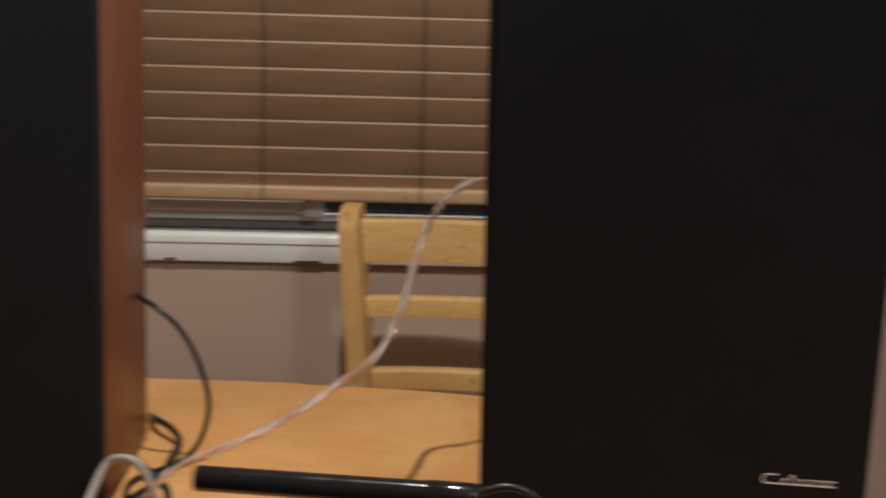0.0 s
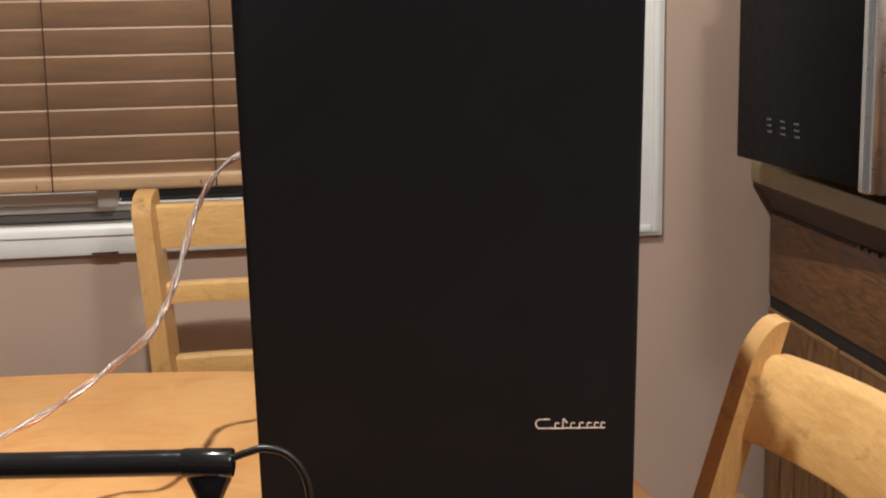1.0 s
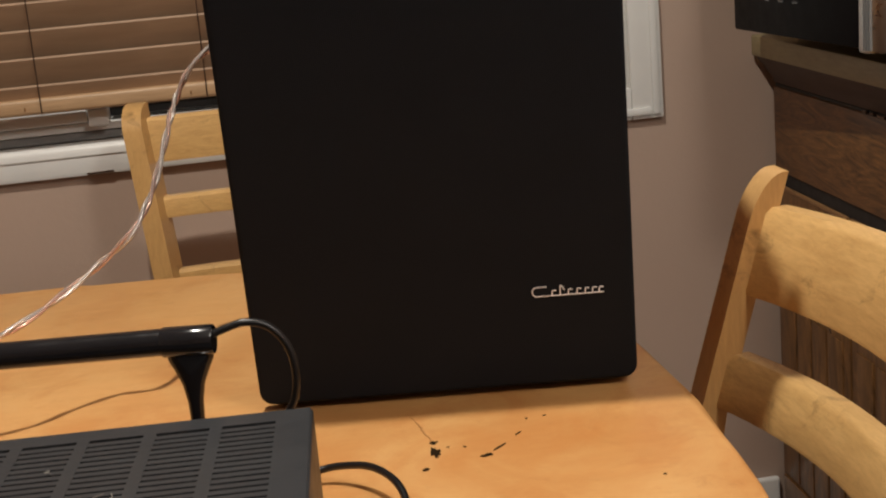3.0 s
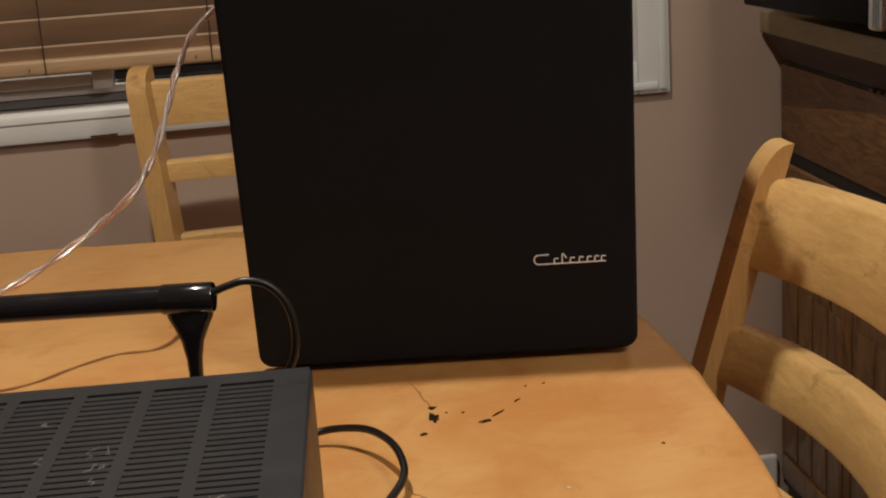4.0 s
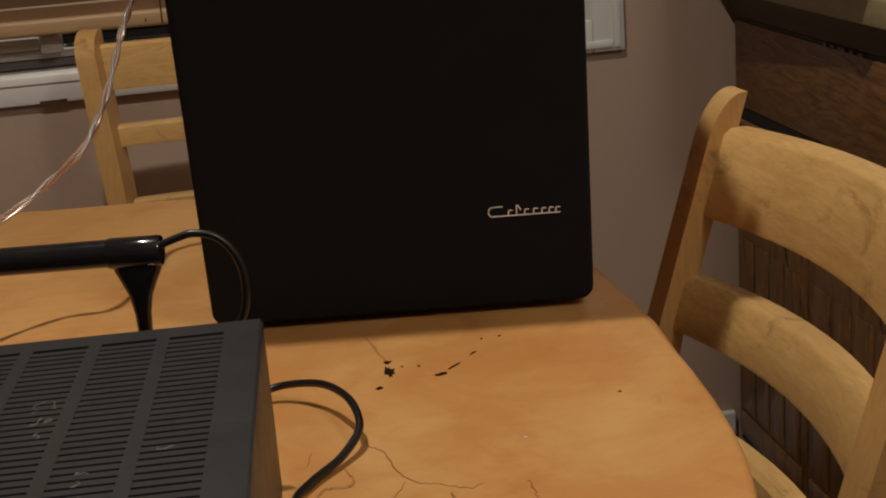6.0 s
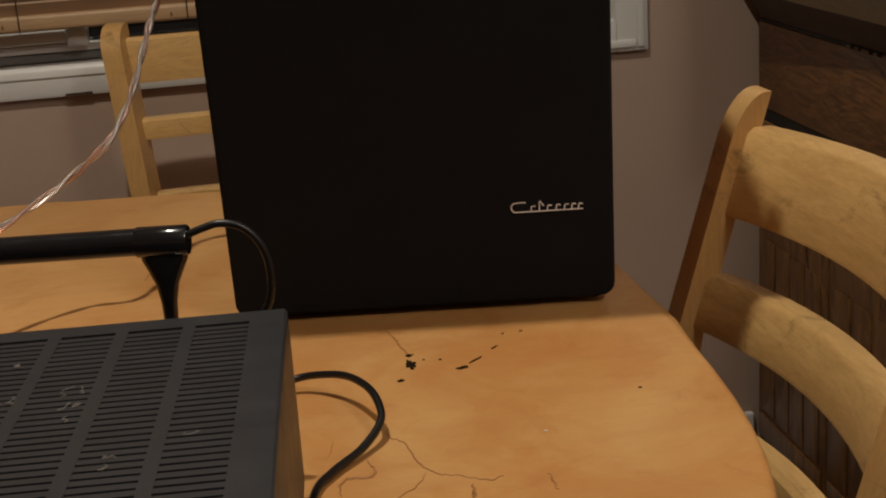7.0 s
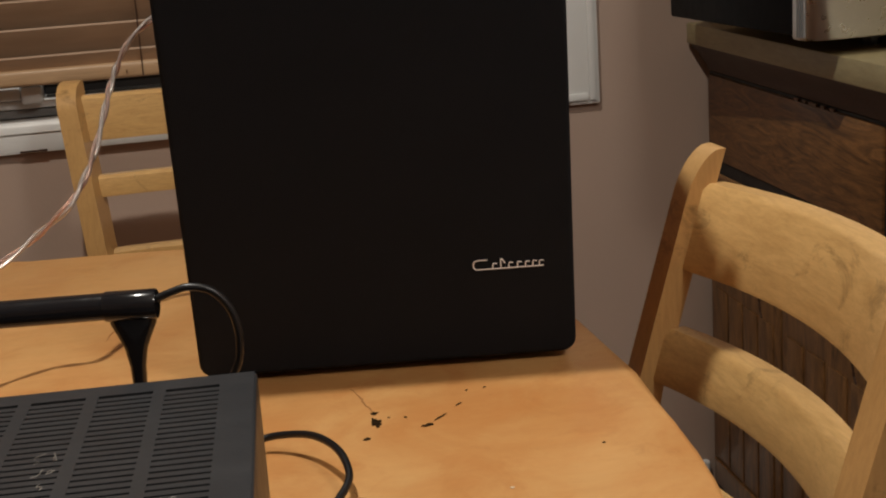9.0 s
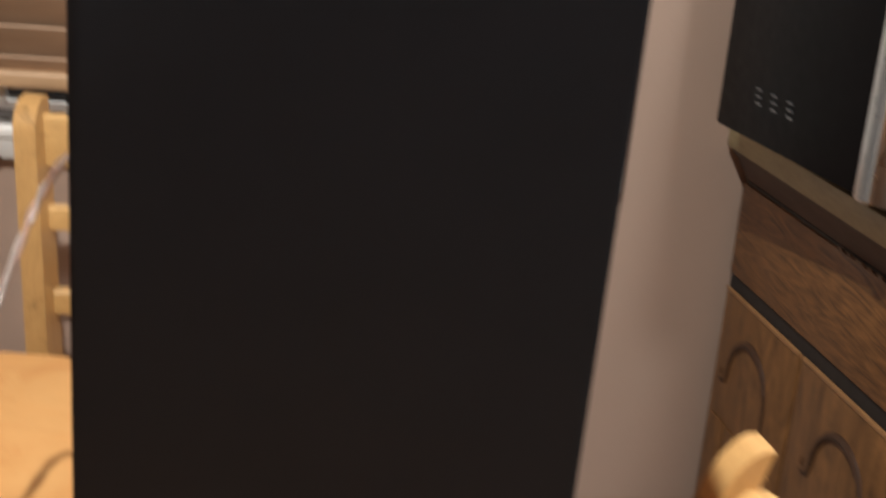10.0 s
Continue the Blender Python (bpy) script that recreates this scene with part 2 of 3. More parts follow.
WX0, WX1, WZ0, WZ1 = -1.85, -0.45, 0.80, 2.0    # the window's opening
bm = bmesh.new()
for q in ((-2.6, WX0, 0, 2.6), (WX1, 0.84, 0, 2.6), (WX0, WX1, 0, WZ0), (WX0, WX1, WZ1, 2.6)):
    box(q[0], q[1], 0, 0.14, q[2], q[3], bm=bm)
w = link("wall_north", bm, M_WALL)
w.matrix_world = WALL
setting(w)
wall_piece("wall_east", 0.70, 0.84, -4.6, 0, 0, 2.6, M_WALL)
wall_piece("wall_west", -2.74, -2.6, -4.6, 0.14, 0, 2.6, M_WALL)
wall_piece("wall_south", -2.74, 0.84, -4.74, -4.6, 0, 2.6, M_WALL)
floor = wall_piece("floor", -2.74, 0.84, -4.74, 0.14, -0.1, 0, M_FLOOR)
wall_piece("ceiling", -2.74, 0.84, -4.74, 0.14, 2.6, 2.7, M_CEIL)
b1 = link("baseboard", box(-2.6, 0.17, -0.014, -0.001, 0.0, 0.125, 0.004), M_WHITE)
b1.matrix_world = WALL
setting(b1)


# ---- window, sill, blind ----
win = setting(thing("window_1", WALL, "white sash window behind a lowered blind", "window"))
for q in ((WX0, WX0 + 0.05, WZ0, WZ1), (WX1 - 0.05, WX1, WZ0, WZ1), (WX0 + 0.05, WX1 - 0.05, WZ1 - 0.05, WZ1)):
    part("window_frame", box(q[0], q[1], 0.02, 0.12, q[2], q[3], 0.004), M_WHITE, win)
part("track", box(WX0 + 0.05, WX1 - 0.05, 0.012, 0.10, WZ0 + 0.004, 0.8165, 0.002), M_TRACK, win, "dark grey window track")
part("sash_rail", box(WX0 + 0.05, WX1 - 0.05, 0.006, 0.06, 0.8175, 0.8300, 0.003), M_SASH, win)
part("sash_rail", box(WX0 + 0.05, -0.855, -0.010, 0.03, 0.8325, 0.8515, 0.0012), M_SASH, win)
# Solid block, not an opening; its black paints in the slot's shade.
part("track", box(-0.822, WX1 - 0.05, 0.008, 0.03, 0.8355, 0.862, 0.002), M_GAP, win, "black block standing in for the shade of an open slot in the track")
part("latch", box(-0.853, -0.824, -0.020, 0.03, 0.8265, 0.8515, 0.004), M_WHITE, win, "small white plastic latch")
pane = part("pane", box(WX0 + 0.05, WX1 - 0.05, 0.07, 0.076, 0.836, WZ1 - 0.05), M_MWGLASS, win, "dark night-time window pane")

sill = thing("window_sill", WALL, "white painted wooden window sill with chipped edge", "window sill")
prof = [(0.011, 0.803), (-0.009, 0.802), (-0.013, 0.799), (-0.0155, 0.794), (-0.0155, 0.786), (-0.013, 0.7835), (-0.013, 0.762), (-0.011, 0.757), (-0.001, 0.757), (-0.001, 0.797), (0.011, 0.797)]
bm = bmesh.new()
ends = [[bm.verts.new((x, y, z)) for y, z in prof] for x in (-1.95, -0.42)]
for k in range(len(prof)):
    bm.faces.new((ends[0][k], ends[0][(k + 1) % len(prof)], ends[1][(k + 1) % len(prof)], ends[1][k]))
bm.faces.new(ends[0])
bm.faces.new(ends[1][::-1])
part("board", bm, M_WHITE, sill)
bm = bmesh.new()
rng = random.Random(4)
for x, l in ((-0.866, 0.016), (-0.851, 0.013), (-0.838, 0.010), (-1.058, 0.016)):
    box(x, x + l, -0.0135, -0.0122, 0.758 + rng.random() * 0.001, 0.7605 + rng.random() * 0.0015, bm=bm)
part("chip", bm, M_HUTCHD, sill, "dark chips where paint has flaked off")
tagged(sill, kind="structure")

blind = thing("venetian_blind", WALL, "closed brown wooden venetian blind, fully lowered", "blind")
bm = box(-1.84, -0.43, -0.052, -0.030, 0.855, 0.8775, 0.005, 3)
part("bottom_rail", bm, M_BRAIL, blind, "tan wooden bottom rail")
part("head_rail", box(-1.84, -0.43, -0.06, -0.004, 1.99, 2.05, 0.004), M_BRAIL, blind)
slat_me = None
for i in range(30):
    z = 0.8575 + 0.0376 * i
    if z > 1.97:
        break
    if slat_me is None:
        bm = bmesh.new()
        rows_ = []
        for a in (-1, -0.6, -0.2, 0.2, 0.6, 0.88, 1):
            y, zz = -0.0122 * a - 0.0006 * (1 - a * a), 0.0208 * a
            front = -0.0010 if a == 1 else -0.0032
            rows_.append([[bm.verts.new((x, y + dy, zz)) for x in (-1.83, -0.44)] for dy in (0, front)])
        for r0, r1 in zip(rows_, rows_[1:]):
            bm.faces.new((r0[0][0], r0[0][1], r1[0][1], r1[0][0]))
            bm.faces.new((r0[1][0], r1[1][0], r1[1][1], r0[1][1]))
            for s in (0, 1):
                bm.faces.new((r0[0][s], r1[0][s], r1[1][s], r0[1][s]))
        for r0 in (rows_[0], rows_[-1]):
            bm.faces.new((r0[0][0], r0[0][1], r0[1][1], r0[1][0]))
        s = part("slat", bm, M_BLIND, blind)
        slat_me = s.data
    else:
        s = new("slat", slat_me)
        s.parent = blind
    s.location = (rng.uniform(-0.002, 0.002), -0.038, z + 0.0185 + rng.uniform(-0.0006, 0.0006))
    s.rotation_euler = (rng.uniform(-0.012, 0.012), 0, rng.uniform(-0.0006, 0.0006))
for u in (-1.50, -0.910, -0.682):
    line = smoothed([(u + 0.003, -0.052, 1.98), (u, -0.0535, 1.5), (u + 0.001, -0.053, 1.1), (u, -0.0535, 0.885), (u, -0.0525, 0.857)], 6)
    part("ladder_cord", sweep(line, 0.0011, 6), M_HUTCHD, blind, "thin dark ladder cord")
for u in (-0.910, -0.682):
    part("plug", sweep([Vector((u - 0.022, -0.0528, 0.862)), Vector((u - 0.022, -0.0528, 0.867))], 0.0011, 8), M_HUTCHV, blind)

# framed picture on the wall
pic = thing("picture_frame", WALL, "white moulded picture frame hanging on the wall", "picture frame")
FX0, FX1, FZ0, FZ1 = -0.40, 0.0, 0.747, 1.30
for q in ((FX0, FX0 + 0.05, FZ0, FZ1), (FX1 - 0.05, FX1, FZ0, FZ1), (FX0 + 0.05, FX1 - 0.05, FZ0, FZ0 + 0.05), (FX0 + 0.05, FX1 - 0.05, FZ1 - 0.05, FZ1)):
    bm = box(q[0], q[1], -0.012, -0.001, q[2], q[3], 0.003)
    if q[1] - q[0] < 0.06:
        s = 1 if q[0] < -0.2 else -1
        o = q[0] if s > 0 else q[1]
        box(min(o + s * 0.006, o + s * 0.018), max(o + s * 0.006, o + s * 0.018), -0.016, -0.0115, q[2] + 0.006, q[3] - 0.006, 0.0025, bm=bm)
    else:
        e = q[2] + 0.006 if q[2] < 0.9 else q[3] - 0.018
        box(q[0] - 0.03, q[1] + 0.03, -0.016, -0.0115, e, e + 0.012, 0.0025, bm=bm)
    part("moulding", bm, M_WHITE, pic)
part("print", box(FX0 + 0.05, FX1 - 0.05, -0.006, -0.002, FZ0 + 0.05, FZ1 - 0.05), M_MAT, pic, "pale grey print")

# ---- hutch with the microwave oven ----
HUTCH = pose(0.611, 1.184, 0, 0, 0, 9.1)   # x into the hutch, y along its front towards the window wall
LEN, END = 1.25, 0.014
hutch = thing("sideboard", HUTCH, "dark walnut sideboard with drawers and carved doors", "sideboard")
part("body", box(0.012, 0.42, -LEN, END, 0.075, 0.79, 0.003), M_HUTCHD, hutch)
part("plinth", box(0.03, 0.41, -LEN + 0.01, END - 0.01, 0.0, 0.075, 0.002), M_HUTCHD, hutch)
# a cornice under the top, wider upwards; its dark walnut carries the shade there
prof = [(0.012, 0.783), (0.004, 0.783), (0.002, 0.792), (-0.005, 0.800), (-0.011, 0.812), (-0.020, 0.819), (-0.022, 0.8255), (0.012, 0.8255)]
bm = bmesh.new()
ends = [[bm.verts.new((x, y, z)) for x, z in prof] for y in (-LEN, END + 0.006)]
for k in range(len(prof)):
    bm.faces.new((ends[0][k], ends[0][(k + 1) % len(prof)], ends[1][(k + 1) % len(prof)], ends[1][k]))
bm.faces.new(ends[0])
bm.faces.new(ends[1][::-1])
part("cornice", bm, M_HUTCHD, hutch)
part("top", box(-0.028, 0.42, -LEN - 0.01, END + 0.012, 0.826, 0.858, 0.003), M_TOP, hutch, "pale olive-brown wooden top")
# Sheet added behind the fronts so the gaps' shade is black by colour.
part("gap_shade_sheet", box(0.004, 0.0118, -LEN, END - 0.002, 0.08, 0.782), M_GAP, hutch, "black sheet standing in for the shade round the drawers and doors")


def arch(cx, cz, w, h, n=14):
    """An S-curved arch line on a door's face: y along the front, z up."""
    pts = []
    for i in range(n + 1):
        a = math.pi * i / n
        pts.append((0.0012, cx + w * math.cos(a) * (1 - 0.12 * math.sin(a)), cz + h * math.sin(a) ** 0.8))
    left = [(0.0012, cx + w * 1.30, cz + 0.004), (0.0012, cx + w * 1.34, cz - 0.014), (0.0012, cx + w * 1.12, cz - 0.012)]
    right = [(0.0012, cx - w * 1.04, cz - 0.03), (0.0012, cx - w * 1.12, cz - 0.06), (0.0012, cx - w * 1.32, cz - 0.078)]
    return left + pts + right


DW = 0.297
y1 = END - 0.002
for i in range(4):
    y0 = -0.2585 - DW * i
    if i % 2 == 0:
        part("drawer", box(0.0, 0.020, y0 - DW + 0.004, y1, 0.646, 0.778, 0.004), M_HUTCH, hutch, "figured walnut drawer front")
    door = part("door", box(0.0, 0.020, y0, y1, 0.09, 0.624, 0.005), M_HUTCHV, hutch, "walnut door with carved arch")
    part("edge", box(-0.0012, 0.004, y0 + 0.003, y1 - 0.003, 0.6195, 0.6262, 0.0018), M_EDGE, door, "pale worn upper edge")
    c = -0.110 - DW * i
    part("carving", sweep([Vector(p) for p in smoothed(arch(c, 0.508, 0.070, 0.066), 2)], lambda t: 0.0026 + 0.0040 * math.sin(math.pi * t), 8), M_HUTCHD, door, "dark carved arch line")
    part("rail", box(-0.004, 0.001, y0 + 0.012, y1 - 0.012, 0.10, 0.14, 0.0016), M_HUTCHV, door)
    for j in range(4):
        yy = y0 + 0.048 + j * (y1 - y0 - 0.096) / 3
        part("plank", box(-0.0025, 0.001, yy - 0.0265, yy + 0.0265, 0.145, 0.44, 0.0022), M_HUTCHV, door)
    y1 = y0 - 0.004
chip = bmesh.new()
rng = random.Random(9)
for k in range(6):
    y = -0.32 - 0.02 * k + rng.uniform(-0.006, 0.006)
    box(-0.0008, 0.002, y, y + 0.012, 0.7785 + rng.uniform(-0.001, 0.0005), 0.7815, bm=chip)
part("chip", chip, M_HUTCHV, hutch)

MW = HUTCH @ pose(-0.099, -0.105, 0.882, 0, 0, 4.1)
mw = thing("microwave_oven", MW, "black microwave oven with a brushed steel front", "microwave")
MH, MD = 0.255, 0.362
part("casing", box(0.0, 0.44, -MD, 0.0, 0.0, MH, 0.004), M_MW, mw)
for fx, fy in ((0.13, -0.05), (0.13, -0.32), (0.38, -0.05), (0.38, -0.32)):
    part("foot", sweep([Vector((fx, fy, -0.024)), Vector((fx, fy, 0.002))], 0.012, 12), M_BLACK, mw)
for c in range(3):
    for r in range(3):
        y, z = -0.110 - c * 0.0415 - 0.0016 * r, 0.062 - r * 0.0085
        part("vent_slot", box(-0.0012, 0.001, y - 0.0075, y + 0.0075, z, z + 0.003, 0.0004, 1), M_VENT, mw)
# steel front with rounded edge and a dark window
prof = [(x, y - MD + 0.285) for x, y in ((0.0, -0.285), (-0.003, -0.300), (0.001, -0.314), (0.012, -0.324), (0.03, -0.328), (0.41, -0.328), (0.428, -0.324), (0.438, -0.314), (0.442, -0.300), (0.440, -0.285))]
part("front", slab(prof, -0.004, MH, 0.003, 2), M_STEEL, mw, "brushed steel front frame")
part("window", box(0.024, 0.30, -MD - 0.0465, -MD - 0.041, 0.055, MH - 0.03, 0.002), M_MWGLASS, mw, "dark oven window")
part("control_panel", box(0.325, 0.415, -MD - 0.0465, -MD - 0.041, 0.03, MH - 0.03, 0.002), M_BLACK, mw)
for k in range(4):
    part("trim_line", box(-0.0036 + 0.0006 * k, 0.012, -MD - 0.017 - 0.004 * k, -MD - 0.016 - 0.004 * k, 0.0, MH - 0.004), M_TRACK, mw)

bx = thing("cardboard_box", MW @ pose(0.022, -0.045, 0.2555, 0, 0, 3), "white printed cardboard box on the microwave", "box")
part("carton", box(0.0, 0.22, -0.16, 0.0, 0.0, 0.14, 0.002), M_PAPER, bx)
part("flap", box(0.004, 0.216, -0.156, -0.004, 0.1405, 0.1425, 0.0008), M_PAPER, bx)

# crumpled bag beside the box
bag = thing("plastic_bag", MW @ pose(0.300, -0.245, 0.2555), "crumpled clear grey plastic bag lying on the microwave", "bag")
bm = bmesh.new()
bmesh.ops.create_icosphere(bm, subdivisions=4, radius=1.0)
for v in bm.verts:
    p = v.co.copy()
    k = 1 + 0.35 * noise.noise(p * 2.3) + 0.22 * abs(noise.noise(p * 5.1 + Vector((3, 1, 2)))) - 0.10 * abs(noise.noise(p * 11.0))
    v.co = Vector((p.x * 0.085 * k, p.y * 0.060 * k, max(0.0, 0.022 + p.z * 0.032 * k)))
part("wrap", bm, M_BAG, bag)
rim = [Vector((0.05 + 0.016 * math.cos(a) + 0.004 * math.sin(3 * a), -0.01 + 0.014 * math.sin(a), 0.046 + 0.006 * math.sin(2 * a))) for a in [2 * math.pi * i / 24 for i in range(25)]]
part("rim", sweep(rim, 0.0022, 6), M_BAG, bag)

# ---- dining table ----
TABLE = pose(-0.258, -0.132, 0, 0, 0, 8.3)
TCX, TCY, TA, TB, TN = 0.0, 0.0, 0.565, 0.515, 2.98


def oval(a, b, n, k=96):
    out = []
    for i in range(k):
        t = 2 * math.pi * i / k
        c, s = math.cos(t), math.sin(t)
        out.append((TCX + a * math.copysign(abs(c) ** (2 / n), c), TCY + b * math.copysign(abs(s) ** (2 / n), s)))
    return out


table = thing("dining_table", TABLE, "honey-coloured maple dining table with scarred top", "table")
part("tabletop", slab(oval(TA, TB, TN), 0.722, 0.75, 0.006), M_TABLE, table)
part("apron", box(TCX - 0.36, TCX + 0.36, TCY - 0.33, TCY + 0.33, 0.65, 0.7215, 0.003), M_CHAIR, table)
for sx in (-1, 1):
    for sy in (-1, 1):
        x, y = TCX + sx * 0.36, TCY + sy * 0.33
        part("leg", sweep([Vector((x, y, 0)), Vector((x, y, 0.35)), Vector((x, y, 0.7215))], lambda t: 0.026 + 0.012 * t, 16), M_CHAIR, table)


def blot(cx, cy, r, seed, stretch=1.0, turn=0.0, thick=0.0003):
    """A small ragged patch lying on the table."""
    rg = random.Random(seed)
    pts = []
    k = 22
    for i in range(k):
        a = 2 * math.pi * i / k
        q = r * rg.uniform(0.55, 1.1)
        x, y = q * math.cos(a) * stretch, q * math.sin(a)
        pts.append((cx + x * math.cos(turn) - y * math.sin(turn), cy + x * math.sin(turn) + y * math.cos(turn)))
    return slab(pts, 0.7502, 0.7502 + thick)


inv = TABLE.inverted()
marks = [(0.1262, -0.1085, 0.0036, 1, 2.7, 1.75), (0.1245, -0.0920, 0.0026, 2, 1.2, 0.5), (0.1213, -0.1345, 0.0022, 3, 1.3, 0.9),
         (0.1447, -0.1020, 0.0011, 4, 1.2, 0.3), (0.1588, -0.1185, 0.0024, 5, 1.9, 0.5), (0.1670, -0.1060, 0.0010, 6, 7.0, 0.95),
         (0.1791, -0.0855, 0.0008, 7, 5.5, 1.0), (0.1853, -0.0605, 0.0008, 8, 2.0, 1.2), (0.1340, -0.1010, 0.0007, 9, 1.5, 0.2),
         (0.2636, -0.1650, 0.0010, 10, 1.2, 0.2), (0.1975, -0.0572, 0.0008, 12, 2.0, 0.6)]
for x, y, r, sd, st, tn in marks:
    ob = part("burn_mark", blot(x, y, r, sd, st, tn), M_STAIN, table, "small dark burnt gouge")
    ob.matrix_local = inv
ob = part("fleck", blot(0.2051, -0.2200, 0.0014, 20), M_SPECK, table)
ob.matrix_local = inv


def crack(pts, seed, r=0.0007):
    rg = random.Random(seed)
    line = smoothed([(x + rg.uniform(-0.0015, 0.0015), y + rg.uniform(-0.0015, 0.0015), 0.7502) for x, y in pts], 6)
    line = [p + Vector((rg.uniform(-0.0008, 0.0008), rg.uniform(-0.0008, 0.0008), 0)) for p in line]
    ob = part("crack", sweep(line, lambda t: 0.7 * r * (0.35 + 0.65 * math.sin(math.pi * t)), 5), M_CRACK, table, "fine dark crack in the lacquer")
    ob.matrix_local = inv


crack([(0.1084, -0.0440), (0.1137, -0.0610), (0.1185, -0.0750), (0.1228, -0.0900)], 1, 0.0010)
crack([(0.1150, -0.2060), (0.1200, -0.2150), (0.1265, -0.2280), (0.1340, -0.2480), (0.1390, -0.2580), (0.1470, -0.2660), (0.1598, -0.2690)], 2)
crack([(0.1238, -0.2950), (0.1355, -0.2802), (0.1420, -0.2630)], 4, 0.0005)
crack([(0.2034, -0.2734), (0.2050, -0.2830), (0.2065, -0.2929)], 5, 0.0008)
crack([(0.0982, -0.2871), (0.0977, -0.2757), (0.1026, -0.2671), (0.1113, -0.2648), (0.1129, -0.2576), (0.1090, -0.2454)], 9, 0.0014)
crack([(0.1643, -0.2787), (0.1651, -0.2896), (0.1645, -0.2957)], 10, 0.0014)
crack([(0.0871, -0.2200), (0.0872, -0.2381)], 6, 0.0005)
crack([(0.1598, -0.2690), (0.1725, -0.2751), (0.1804, -0.2721)], 7, 0.0006)
crack([(-0.092, 0.105), (-0.0903, 0.125), (-0.0897, 0.1314)], 8, 0.0009)


# ---- loudspeakers ----
SW, SD, SH = 0.2648, 0.22, 0.405


def loudspeaker(m, label, slope=0.0, badge=True):
    """Stands on its base with its front edge at y = 0; the front slopes forward by slope per metre of height."""
    sp = thing("loudspeaker", m, label, "loudspeaker", "pair of loudspeakers")

    def sloped(bm):
        for v in bm.verts:
            v.co.y -= slope * v.co.z * max(0.0, 1 - max(0.0, v.co.y - 0.02) / (SD - 0.02))
        return bm

    part("cabinet", sloped(box(0.004, SW - 0.004, 0.018, SD, 0.002, SH, 0.003)), M_CHERRY, sp, "cherry veneer cabinet")
    # cloth-covered grille frame with rounded corners
    k, r, pts = 6, 0.010, []
    for cx, cz, a0 in ((SW - r, r, -90), (SW - r, SH - r, 0), (r, SH - r, 90), (r, r, 180)):
        for i in range(k + 1):
            a = radians(a0 + 90 * i / k)
            pts.append((cx + r * math.cos(a), cz + r * math.sin(a)))
    bm = turned(slab(pts, 0.0, 0.0158, 0.0038, 4), Matrix(((1, 0, 0, 0), (0, 0, 1, 0), (0, 1, 0, 0.0050), (0, 0, 0, 1))))
    part("grille", sloped(bm), M_CLOTH, sp, "black cloth grille")
    # Black layer that colours in the shade between grille and cabinet.
    part("base_shadow_gap", sloped(box(0.010, SW - 0.010, 0.0160, 0.0178, 0.003, SH - 0.003)), M_GAP, sp)
    for fx in (0.03, SW - 0.03):
        for fy in (0.04, SD - 0.03):
            part("foot", sweep([Vector((fx, fy, 0)), Vector((fx, fy, 0.003))], 0.010, 14), M_BLACK, sp)
    # badge: a row of small plain curls standing on an underline
    if badge:
        x0, z0 = 0.1955, 0.0715

        def stroke(bm, pts, n=4):
            return sweep([Vector((x0 + x, -0.0009 - slope * (z0 + z), z0 + z)) for x, y, z in smoothed([(x, 0, z) for x, z in pts], n)], 0.0005, 6, bm=bm)

        bm = stroke(None, [(0.0095, 0.0066), (0.0045, 0.0067), (0.0008, 0.0060), (-0.0004, 0.0032), (0.0012, 0.0004), (0.0060, 0.0), (0.0480, 0.0)])
        for a, h in ((0.0130, 0.0036), (0.0185, 0.0070), (0.0240, 0.0036), (0.0300, 0.0038), (0.0355, 0.0036), (0.0405, 0.0038), (0.0450, 0.0036)):
            stroke(bm, [(a, 0.0004), (a + 0.0004, h), (a + 0.0030, 0.0036)])
        part("badge", bm, M_LOGO, sp, "small chromed badge of short strokes with an underline")
    return sp


loudspeaker(pose(0.0008, -0.0144, 0.75, 0, 0, 1.2), "large black cloth-fronted loudspeaker standing on the table", 0.113)
LSP = pose(-0.275, -0.03, 0.75, 0, 0, 11.8)
loudspeaker(LSP @ pose(-SW, 0, 0), "cherry-sided loudspeaker with black cloth front, toed in", 0.0, False)


